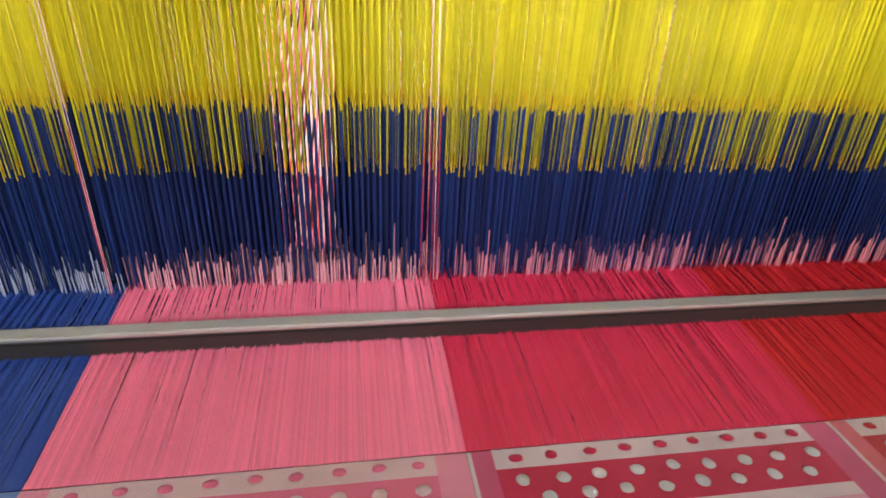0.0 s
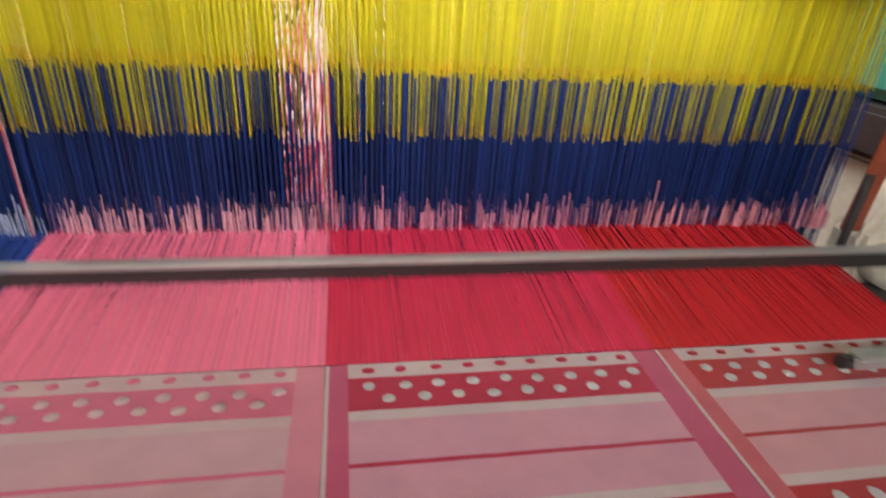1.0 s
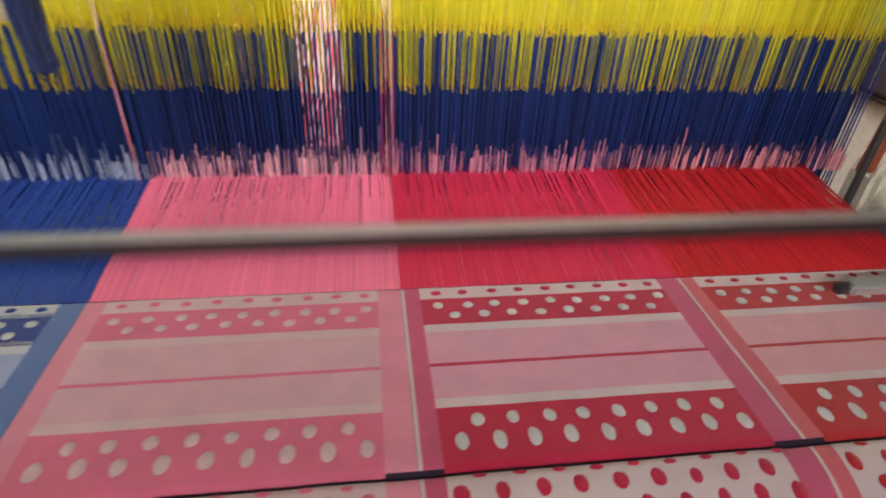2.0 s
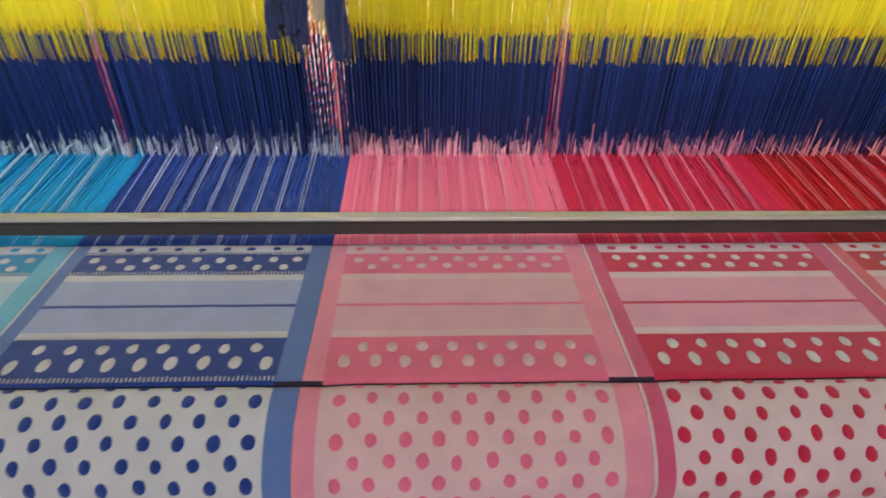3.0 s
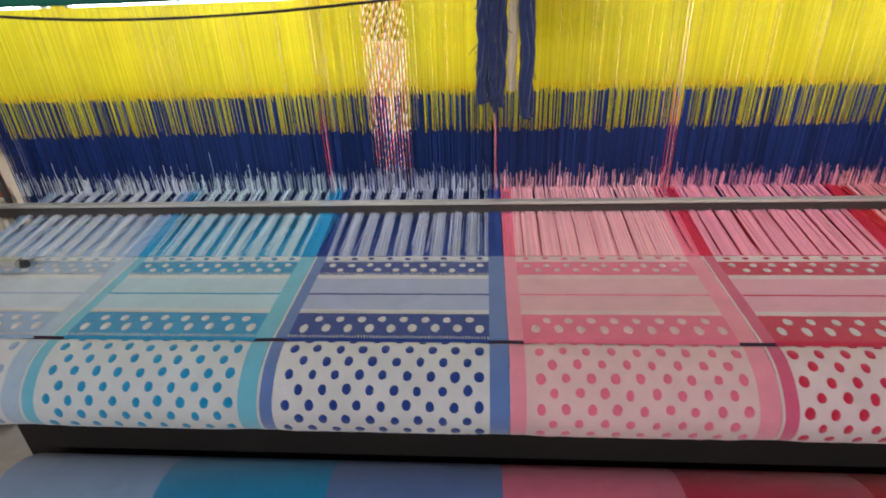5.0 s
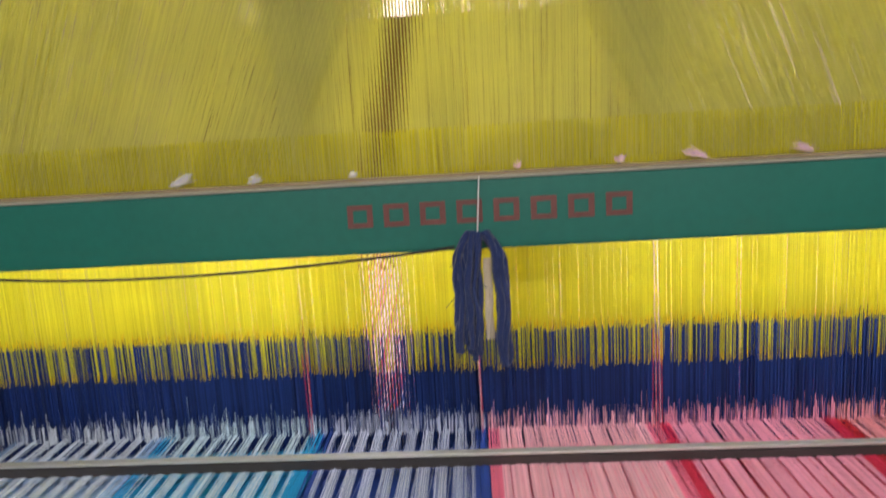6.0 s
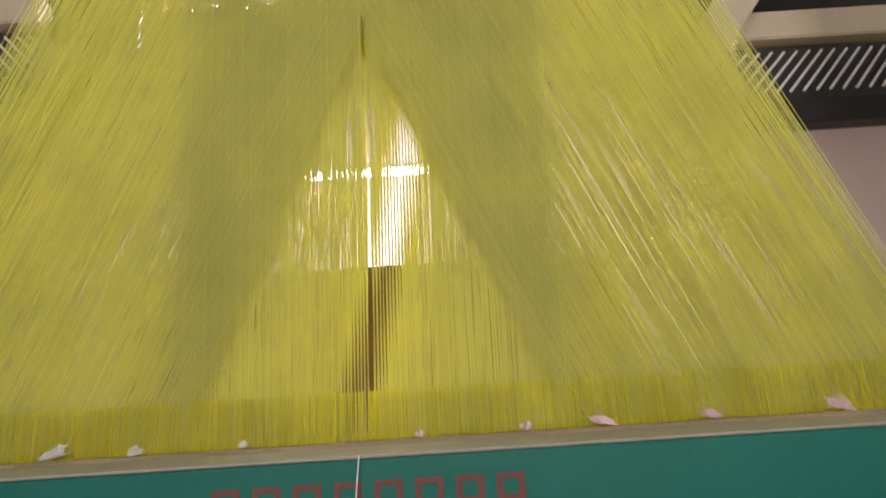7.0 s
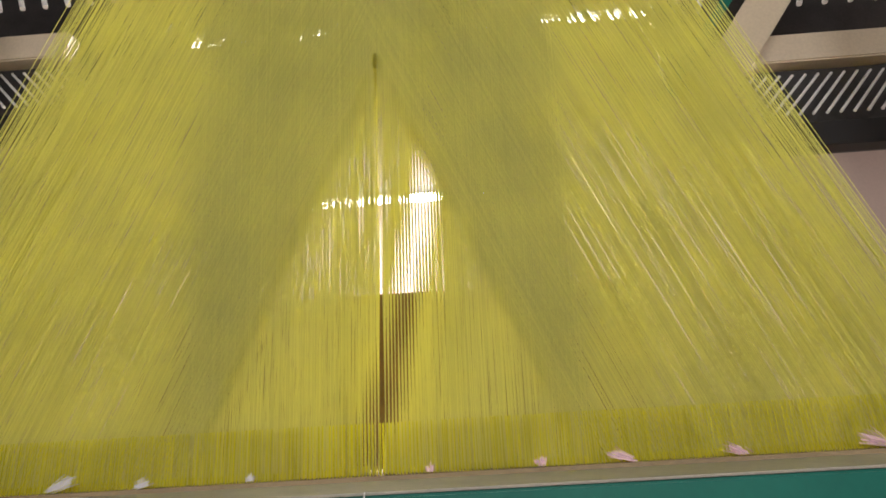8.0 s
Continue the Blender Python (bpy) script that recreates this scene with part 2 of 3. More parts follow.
def on_cloth(v, lift=0.0):
    """y and z of the cloth at v metres from the fell, lifted off its face: flat, then bending over the breast roll."""
    if v < FLAT:
        dip = 0.005 * math.exp(-((v - 0.2455) / 0.0028) ** 2)
        return -v, 1.0 - dip + lift
    d = v - FLAT
    if d < BIG * TURN:
        a = d / BIG
        return -FLAT - (BIG + lift) * math.sin(a), 1.0 - BIG + (BIG + lift) * math.cos(a)
    d -= BIG * TURN
    a = TURN + min(d / SMALL, ARC)
    rest = max(0.0, d - ARC * SMALL)
    y, z = ROLL_Y - (SMALL + lift) * math.sin(a), ROLL_Z + (SMALL + lift) * math.cos(a)
    return y - rest * math.cos(a), z - rest * math.sin(a)


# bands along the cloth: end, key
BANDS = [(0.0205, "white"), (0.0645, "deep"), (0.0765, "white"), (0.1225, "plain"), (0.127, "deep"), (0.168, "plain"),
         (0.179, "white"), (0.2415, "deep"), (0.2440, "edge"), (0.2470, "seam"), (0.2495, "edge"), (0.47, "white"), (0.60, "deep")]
L_EDGE, R_EDGE = 0.021, 0.027


def towel_panel(k):
    x0 = LEFT + k * PITCH
    mats = [GROUND[k], DEEP[k], PLAIN[k], BORDER[k], CREASE_SHADE]
    key = {"white": 0, "deep": 1, "plain": 2, "seam": 4, "edge": 0}
    xs = [0, 0.0035, L_EDGE * 0.5, L_EDGE] + [L_EDGE + (PITCH - L_EDGE - R_EDGE) * i / 12 for i in range(1, 13)] + [PITCH - R_EDGE * 0.5, PITCH - 0.0005]
    vs = [0.0]
    ends = [b[0] for b in BANDS]
    for a, b in zip([0.0] + ends, ends):
        n = max(1, int((b - a) / 0.006))
        vs += [a + (b - a) * (i + 1) / n for i in range(n)]
    verts, faces, idx = [], [], []
    for v in vs:
        for x in xs:
            inside = L_EDGE < x < PITCH - R_EDGE
            ruffle = 0.0008 * noise.noise(Vector((x0 + x, v, 0.3)) * 38) + (0.0012 if inside and v > 0.249 else 0)
            y, z = on_cloth(v, ruffle)
            verts.append((x0 + x, y, z))
    w = len(xs)
    for j in range(len(vs) - 1):
        mid = (vs[j] + vs[j + 1]) / 2
        band = next(c for e, c in BANDS if mid < e)
        for i in range(w - 1):
            xm = (xs[i] + xs[i + 1]) / 2
            edge = xm < L_EDGE or xm > PITCH - R_EDGE
            faces.append((j * w + i, j * w + i + 1, (j + 1) * w + i + 1, (j + 1) * w + i))
            # The painted shade fills the seam and widens across the panel borders.
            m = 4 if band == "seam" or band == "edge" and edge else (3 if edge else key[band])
            if band == "edge" and not edge and mid < 0.2455:
                m = 1
            if edge and xm < 0.0035 and k != 3 and band not in ("seam", "edge"):
                m = 0
            idx.append(m)
    towel = mesh_object("towel_panel", verts, faces, mats, idx, smooth=True)
    tagged(towel, f"{SHADES[k][3]} and white dotted terry cloth stretched on the loom", "cloth", "towel panels on the loom")

    def dots(mat, rows, rx, ry, height, lab):
        for v, xsd in rows:
            for x in xsd:
                ox, ov = rnd.gauss(0, 0.0007), rnd.gauss(0, 0.0007)
                sx, sy = rx * rnd.uniform(0.92, 1.07), ry * rnd.uniform(0.92, 1.07)
                dv, df = [], []
                y, z = on_cloth(v + ov, height + 0.0012)
                dv.append((x0 + x + ox, y, z))
                for rr, hh in ((0.75, height), (1.0, -0.0006)):
                    for i in range(14):
                        a = i * math.tau / 14
                        q = rr * (1 + 0.13 * noise.noise(Vector((x * 90 + math.cos(a), v * 90 + math.sin(a), k))))
                        y, z = on_cloth(v + ov + sy * q * math.sin(a), hh + 0.0012)
                        dv.append((x0 + x + ox + sx * q * math.cos(a), y, z))
                for i in range(14):
                    j = (i + 1) % 14
                    df.append((0, 1 + i, 1 + j))
                    df.append((1 + i, 15 + i, 15 + j, 1 + j))
                mesh_object("dot", dv, df, [mat], parent=towel, label=lab, smooth=True)

    shift = -0.008 if k > 3 else 0.0
    f0, f1 = L_EDGE + 0.002, PITCH - R_EDGE - 0.002
    step = (f1 - f0) / 8.9
    a_row = [f0 + step * (i + 0.53) for i in range(9)]
    b_row = [f0 + step * (i + 1.05) for i in range(8)]
    pale = GROUND[3] if k == 3 else WHITE
    dots(DEEP[k], [(0.0095, a_row)], 0.0058, 0.0042, 0.0004, "small woven dots on a white strip")
    dots(pale, [(0.0335, a_row), (0.0500, b_row)], 0.0061, 0.0058, 0.0006, "white woven dots on a coloured band")
    dots(pale, [(0.1950, b_row)], 0.0062, 0.0072, 0.0006, "white woven dots on a coloured band")
    dots(pale, [(0.2170, a_row)], 0.0063, 0.0096, 0.0006, "white woven dots on a coloured band")
    a_field, b_field = [x + shift for x in a_row], [x + shift for x in b_row + ([b_row[-1] + step] if shift else [])]
    # rows of short stitches along the edges of the coloured bands
    ticks = []
    for v, reach, face in () if k > 2 else ((0.0205, 0.003, 1), (0.0640, 0.0042, 0), (0.1790, 0.003, 0), (0.2400, 0.0045, 0)):
        for i in range(66):
            x = L_EDGE + (PITCH - L_EDGE - R_EDGE) * (i + 0.5) / 66
            y0, z0 = on_cloth(v - reach * rnd.uniform(0.7, 1.2), 0.0012)
            y1, z1 = on_cloth(v + 0.001, 0.0012)
            ticks.append(((x0 + x, y0, z0), (x0 + x + 0.0007, y1, z1), 0.0019, face))
    if ticks:
        stitches = prism_threads("stitching", ticks, [pale, DEEP[k]])
        stitches.parent = towel
        stitches["kind"] = "stuff"
    dots(DEEP[k], [(0.2512, b_field)], 0.0060, 0.0030, 0.0005, "terry dots cut by the cross seam")
    field = [(0.2658 + 0.0198 * i, b_field if i % 2 else a_field) for i in range(9)]
    dots(DEEP[k], field, 0.0068, 0.0082, 0.0006, "round raised terry dots on a white ground")


for panel in range(6):
    towel_panel(panel)


def cloth_roll():
    """The cloth wound on the take-up beam under the breast roll."""
    top = new("cloth_roll")
    top.location = (0, -0.15, 0.432)
    for k in range(6):
        bm = bmesh.new()
        seg = 48
        cols = []
        for i, x in enumerate((0.0, 0.004, PITCH / 2, PITCH - 0.004, PITCH)):
            r = 0.139 + (0 if 0 < i < 4 else -0.002)
            cols.append([bm.verts.new((LEFT + k * PITCH + x, r * math.cos(a), r * math.sin(a))) for a in
                         [math.tau * s / seg for s in range(seg)]])
        for c0, c1 in zip(cols, cols[1:]):
            for s in range(seg):
                bm.faces.new((c0[s], c0[(s + 1) % seg], c1[(s + 1) % seg], c1[s]))
        part("wound_cloth", bm, DEEP[k] if k != 2 else BORDER[2], top, f"{SHADES[k][3]} wound cloth", True)
    part("beam_core", rod(bmesh.new(), (-1.2, 0, 0), (1.2, 0, 0), 0.05, 24), STEEL, top, "steel take-up beam", True)
    for sx in (-1, 1):
        part("stand", boxed(*sorted((sx * 1.14, sx * 1.19)), -0.05, 0.05, -0.432, 0.07, 0.006), DARKSTEEL, top, "dark steel stand of the take-up beam")
    tagged(top, "wound roll of striped towel cloth below the breast roll", "cloth roll")


cloth_roll()
# Added black sheet: stands in for the shaded cloth below the breast roll.
tagged(part("gap_shade_sheet", boxed(-1.1, 1.1, -0.006, 0.010, 0.0, 0.85, 0.004), BLACK), "added black sheet standing in for shade behind the cloth roll", "plate")
breast = part("breast_roll", rod(bmesh.new(), (-1.15, ROLL_Y, ROLL_Z), (1.15, ROLL_Y, ROLL_Z), SMALL - 0.004, 32), STEEL, smooth=True)
tagged(breast, "steel breast roll under the woven cloth", "roller")

# ---- warp between the fell and the heddles ----


def strip_phase(x):
    step = (PITCH - L_EDGE - R_EDGE - 0.004) / 8.7
    return ((x - L_EDGE - 0.002) / step - 0.40) % 1.0


def warp_sheet(k, role):
    """One layer of warp of one panel, hinged at the fell: deep, pale, stripe or line."""
    x0, lines = LEFT + k * PITCH, []
    n = {"deep": 330, "pale": 300 if k > 2 else 210, "stripe": 300 if k > 2 else 210, "line": 400}[role]
    for i in range(n):
        x = PITCH * (i + 0.5) / n + rnd.gauss(0, 0.0003)
        inside = L_EDGE < x < PITCH - R_EDGE
        ph = strip_phase(x)
        if role != "deep" and not inside:
            if role == "pale" and rnd.random() < 0.8:
                lines.append(((x0 + x, 0.001, 0), (x0 + x + rnd.gauss(0, 0.0006), rnd.choice((0.25, 0.28, 0.31)), rnd.gauss(0, 0.002)), 0.0014, 1))
            continue
        wide = (0.17, 0.17, 0.17, 0.045, 0.075, 0.075)[k]
        in_stripe = ph < wide or ph > 1 - wide
        if role == "pale" and in_stripe or role == "stripe" and not in_stripe:
            continue
        if role == "line" and not (0.42 < ph < 0.46 or 0.54 < ph < 0.58):
            continue
        if rnd.random() < (0.015 if role == "deep" or k > 2 else 0.06):
            continue
        reach = rnd.choice((0.25, 0.28, 0.31, 0.34, 0.37))
        lines.append(((x0 + x, 0.001, 0), (x0 + x + rnd.gauss(0, 0.0006), reach, rnd.gauss(0, 0.002)), (0.0018 if k > 2 or role == "deep" else 0.0011) if role != "line" else 0.0013, 0))
    mats = [WARP_DEEP[k] if role == "deep" else WARP_PALE[k], WARP_DEEP[k]]
    ob = prism_threads("warp_sheet", lines, mats)
    ob.location = (0, 0, 1.0)
    shade = SHADES[k][3] if role == "deep" else "pale " + SHADES[k][3].replace("pale ", "")
    tagged(ob, f"{shade} warp threads running from the cloth to the heddles", "warp threads", "warp sheets", "stuff")
    return ob


WARPS = {(k, role): warp_sheet(k, role) for k in range(6) for role in ("deep", "pale", "stripe", "line")}

# ---- heddles and harness ----
row_rnd = random.Random(3)
ROWS_Y = [0.25 + 0.0059 * i + row_rnd.uniform(-0.0024, 0.0024) for i in range(17)]
FILE = 0.0066
GAPS = [(-0.020, -0.010, 0.95), (0.331, 0.341, 0.9), (-0.362, -0.350, 0.5)]


def slant(x):
    """Sideways run of the files of heddles, metres for each metre of depth."""
    u = min(1.0, max(0.0, (x + 0.01) / 0.27))
    return -0.168 + 0.100 * u * u * (3 - 2 * u)


def gapped(x):
    return any(a < x < b and rnd.random() < p for a, b, p in GAPS)


def panel_of(x):
    return min(5, max(0, int((x - LEFT) / PITCH)))


def heddle_group(group):
    """Half of the heddles: yellow cord above, blue heddle below, and pale warp ends at the eyes."""
    lines = []
    for row, y in enumerate(ROWS_Y):
        for i in range(int(2.18 / FILE)):
            if (random.Random(i * 131 + row * 17).random() > 0.5) != bool(group):
                continue
            x0 = -1.09 + FILE * i
            if gapped(x0):
                continue
            x = x0 + slant(x0) * (y - 0.25) + rnd.gauss(0, 0.0006)
            joint = 1.19 + rnd.gauss(0, 0.0022)
            lines.append(((x + rnd.gauss(0, 0.0004), y, 1.60), (x, y, joint + 0.016), 0.0014, 0))
            lines.append(((x, y, joint + 0.017), (x, y, joint), 0.0014, 1))
            lines.append(((x, y, joint + rnd.uniform(0, 0.003)), (x, y, 0.86), 0.0023, 2))
            for side in (-0.0016, 0.0004, 0.0022):
                if row < 7 and rnd.random() < 0.8:
                    h = 0.014 + 0.004 * math.sin(x * 190) + min(0.075, rnd.expovariate(1 / 0.007))
                    foot = x + side + rnd.gauss(0, 0.0005)
                    lines.append(((foot, y - 0.004, 0.985), (foot + rnd.gauss(0, 0.001), y - 0.0035, 1.0 + h), 0.0016, 3 + panel_of(x)))
    ob = prism_threads("heddle_group", lines, [LIT_HEDDLE_CORD, COUPLING, HEDDLE] + WARP_PALE)
    return tagged(ob, "dense row of blue heddles hung on yellow harness cords", "heddles", "heddle groups", "stuff")


HEDDLES = [heddle_group(0), heddle_group(1)]


def harness():
    """Three fans of cords, one for each third of the board, which cross on their way to the head."""
    lines = []
    for row in range(15):
        depth = (row + row_rnd.uniform(-0.4, 0.4)) / 14
        y, yt = 0.26 + 0.11 * depth, 0.22 + 0.242 * depth
        for k in range(3):
            for i in range(112):
                u = (i + 0.5) / 112
                x = -1.12 + 2.24 * (k + u) / 3
                section = (x + 0.0605) % (PITCH / 3) - 0.0567
                if abs(section) < 0.0034 and (abs(x + 0.004) < 0.004 or rnd.random() < 0.45):
                    continue
                loose = 1.0 if k == 1 else 2.6
                xt = 0.84 * (u - 0.5) + 0.043 * (yt - 0.22) + loose * rnd.gauss(0, 0.0006)
                lines.append(((x - 0.175 * (y - 0.25) + loose * rnd.gauss(0, 0.0004), y, 1.55), (xt, yt + rnd.gauss(0, 0.004), 3.42), 0.0013 if k == 1 else 0.00155, 0))
    ob = prism_threads("harness_cords", lines, [CORD])
    tagged(ob, "crossing fans of yellow harness cords rising to the jacquard head", "harness cords", kind="stuff")


harness()


def comber():
    bm = boxed(-1.2, 1.2, 0.235, 0.46, 1.535, 1.549, 0.003)
    tagged(part("comber_board", bm, BOARD), "perforated brown comber board guiding the harness cords", "board")


comber()

# a few loose warp ends in the gaps between the panels
stray = []
for a, b, n in ((-0.015, -0.008, 2), (0.326, 0.348, 4), (-0.374, -0.352, 3)):
    for i in range(n):
        x = a + (b - a) * (i + rnd.random()) / n
        if rnd.random() < 0.5:
            stray.append(((x + rnd.gauss(0, 0.003), 0.245, 1.55), (x, 0.241, 0.99), 0.0008, 0))
        stray.append(((x, 0.238, 1.22 + rnd.gauss(0, 0.02)), (x + rnd.gauss(0, 0.002), 0.236, 1.0), 0.0009, 1))
st = prism_threads("stray_threads", stray, [THREAD, REDTHREAD])
tagged(st, "loose white and red threads hanging through harness gaps", "threads", kind="stuff")

# warp behind the heddles, up to the back rest
for k in range(6):
    back = []
    for i in range(240):
        x = LEFT + PITCH * (k + (i + rnd.random()) / 240)
        back.append(((x, 0.36, 1.0 + rnd.uniform(-0.02, 0.03)), (x + rnd.gauss(0, 0.002), 1.45, 1.16 + rnd.uniform(-0.01, 0.01)), 0.0022, rnd.choice((0, 1, 2, 2))))
    for i in range(90):
        x = LEFT + PITCH * (k + (i + rnd.random()) / 90)
        back.append(((x, 0.40, 1.10 + rnd.uniform(-0.01, 0.01)), (x + rnd.gauss(0, 0.002), 1.45, 1.42 + rnd.uniform(-0.01, 0.01)), 0.0022, rnd.choice((1, 1, 2))))
    tagged(prism_threads("back_warp", back, [WARP_DEEP[k], THREAD, REDTHREAD]), f"{SHADES[k][3]}, white and red warp behind the heddles", "warp threads", "back warps", "stuff")
tagged(part("back_rest", rod(bmesh.new(), (-1.2, 1.46, 1.10), (1.2, 1.46, 1.10), 0.06, 32), STEEL, smooth=True), "steel back rest roll carrying the warp", "roller")

tagged(part("pile_rest", rod(bmesh.new(), (-1.2, 1.46, 1.40), (1.2, 1.46, 1.40), 0.022, 24), STEEL, smooth=True), "thin steel rest rod carrying the white pile warp", "roller")
back_plate = part("back_plate", boxed(-1.35, 0.95, 1.74, 1.78, 0.0, 2.24, 0.006), OCHRE)
tagged(back_plate, "ochre painted steel plate standing behind the warp", "plate")

# ---- reed ----


def reed_bar():
    top = new("reed")
    top.location = (0, 0, 1.04)
    part("cap", boxed(-1.14, 1.14, -0.009, 0.009, 0.0, 0.006, 0.002), STEEL, top, "polished steel reed cap")
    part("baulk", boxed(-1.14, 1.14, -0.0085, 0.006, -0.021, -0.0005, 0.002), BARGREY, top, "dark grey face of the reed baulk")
    dents = prism_threads("reed_wire", [((-1.12 + 0.0045 * i, 0.0, -0.021), (-1.12 + 0.0045 * i, 0.0, -0.11), 0.0005, 0) for i in range(498)], [DARKSTEEL])
    dents.parent = top
    dents["kind"] = "stuff"
    part("sley", boxed(-1.16, 1.16, -0.02, 0.05, -0.17, -0.11, 0.006), DARKSTEEL, top, "dark steel sley beam")
    return tagged(top, "long steel reed beating the weft into the cloth", "reed")


REED = reed_bar()

# ---- beam over the heddles ----


def sign_beam():
    top = new("loom_beam")
    top.location = (0, 0.03, 1.43)
    part("face", boxed(-1.88, 1.88, 0, 0.05, 0, 0.108, 0.004), GREEN, top)
    part("edge_strip", boxed(-1.88, 1.88, -0.001, 0.203, 0.1085, 0.1125, 0.001), CAP, top, "grey weathered edge strip")
    for i in range(8):
        x = -0.213 + 0.458 * (i + 0.5) / 8
        bm = bmesh.new()
        for x0, x1, z0, z1 in ((-0.021, -0.012, 0.042, 0.078), (0.010, 0.019, 0.042, 0.078), (-0.012, 0.010, 0.042, 0.050), (-0.012, 0.010, 0.070, 0.078)):
            box(bm, x + x0, x + x1, -0.0008, 0.001, z0, z1)
        part("painted_mark", bm, LETTER, top, "faded red painted mark")
    tagged(top, "green painted steel beam with faded red marks and grey edge", "beam")


sign_beam()

cable = tube_curve("cable", [[(-0.90 + 0.86 * s, 0.018 + 0.03 * math.sin(s * 3.1), 1.437 - 0.034 * math.sin(math.pi * s ** 0.85) ** 0.8 * (1 - 0.15 * s)) for s in
                             [i / 24 for i in range(25)]]], 0.0022, CABLE)
tagged(cable, "thin black cable sagging below the green beam", "cable")


def yarn_hank():
    """A hank of yarn on a string, hung over the front of the beam."""
    top = new("yarn_hank")
    top.location = (0, 0.022, 1.46)
    strands = []
    for i in range(40):
        left = i < 27
        bx = rnd.uniform(-0.036, -0.004) if left else rnd.uniform(0.020, 0.033)
        by = rnd.uniform(-0.016, 0.004)
        z1 = -0.150 - rnd.random() * 0.045 if left and bx < -0.016 else -0.178 - rnd.random() * 0.035
        wob = rnd.uniform(0.002, 0.005)
        line = []
        for j in range(19):
            s = j / 18
            spread = min(1, 0.18 + s * 4.2) ** 0.6
            x = -0.004 + (bx + 0.004) * spread + wob * math.sin(s * (8 + i % 5) + i) + (0.004 * s if not left else -0.003 * s)
            line.append((x, by * spread + 0.0022 * math.cos(s * 11 + i * 2), -0.002 + z1 * s))
        strands.append(line)
        tube_curve("strand", [line], rnd.uniform(0.0038, 0.0060), NAVYYARN, top, "fuzzy navy yarn strand", 1)
    for i in range(5):
        line = [(0.010 + 0.004 * math.sin(i * 2 + s * 4), 0.004 + 0.001 * i, -0.045 - 0.13 * s) for s in [j / 8 for j in range(9)]]
        tube_curve("pale_strand", [line], 0.0040, PALEYARN, top, "pale beige yarn strand", 1)
    tube_curve("string", [[(0.003, 0.006, 0.0825), (0.003, 0.004, 0.079), (0.0, -0.002, 0.04), (-0.003, -0.003, -0.006)]], 0.0011, RODWHITE, top, "white hanging string")
    fuzz = []
    for i in range(170):
        p = rnd.choice(strands)[rnd.randrange(3, 19)]
        q = (p[0] + rnd.gauss(0, 0.006), p[1] - 0.006 + rnd.gauss(0, 0.003), p[2] + rnd.gauss(-0.003, 0.006))
        fuzz.append((p, q, 0.0012, 0))
    for i in range(40):
        p = rnd.choice(strands)[18]
        fuzz.append((p, (p[0] + rnd.gauss(0, 0.005), p[1], p[2] - rnd.uniform(0.004, 0.018)), 0.0014, 0))
    ob = prism_threads("fuzz", fuzz, [NAVYYARN])
    ob.parent = top
    ob["kind"] = "stuff"
    tagged(top, "hank of navy yarn hanging on a string from the beam", "yarn hank")


yarn_hank()


def lint_tuft(x, length, lean, material):
    """Fluff caught where the cords pass the board."""
    lines = []
    for i in range(46):
        a = rnd.gauss(0, 0.16)
        s0, s1 = rnd.random() * 0.5, 0.5 + rnd.random() * 0.5
        o = (rnd.gauss(0, 0.004), rnd.gauss(0, 0.002), abs(rnd.gauss(0, 0.004)))
        d = (math.cos(lean + a) * length, 0.004, math.sin(lean + a) * length * 0.6)
        lines.append(((o[0] + d[0] * s0, o[1], o[2] + abs(d[2] * s0)), (o[0] + d[0] * s1, o[1], o[2] + abs(d[2] * s1)), 0.0012, 0))
    ob = prism_threads("lint_tuft", lines, [material])
    ob.location = (x, 0.238, 1.5495)
    tagged(ob, "pale fluffy lint caught on the comber board", "lint", "lint tufts")


for lx, ll, la, lm in ((-0.60, 0.06, 0.6, RODWHITE), (-0.44, 0.03, 0.5, RODWHITE), (0.27, 0.022, 1.6, THREAD), (0.43, 0.05, 2.6, THREAD),
                       (0.62, 0.04, 2.5, THREAD), (0.86, 0.06, 2.5, THREAD), (-0.24, 0.015, 1.2, RODWHITE), (0.08, 0.016, 1.7, THREAD)):
    lint_tuft(lx, ll, la, lm)

# ---- loom ends ----


def slab(outline, y0, y1, side, bevel=0.006):
    """A flat casting with that outline (x, z), mirrored for the other end of the loom."""
    bm = bmesh.new()
    f = bm.faces.new([bm.verts.new((side * x, y0, z)) for x, z in outline])
    up = bmesh.ops.extrude_face_region(bm, geom=[f])["geom"]
    bmesh.ops.translate(bm, vec=(0, y1 - y0, 0), verts=[g for g in up if isinstance(g, bmesh.types.BMVert)])
    bmesh.ops.bevel(bm, geom=bm.edges[:], offset=bevel, segments=2, affect="EDGES")
    return bm


def boss(side, x, y, z, r, depth, squash=1.0):
    bm = bmesh.new()
    m = Matrix.Translation((side * x, y, z)) @ Euler((radians(90), 0, 0)).to_matrix().to_4x4() @ Matrix.Diagonal((1, squash, 1, 1))
    bmesh.ops.create_cone(bm, cap_ends=True, segments=28, radius1=r, radius2=r * 0.88, depth=depth, matrix=m)
    bmesh.ops.bevel(bm, geom=[e for e in bm.edges if e.calc_face_angle(0) > 0.6], offset=r * 0.12, segments=2, affect="EDGES")
    return bm


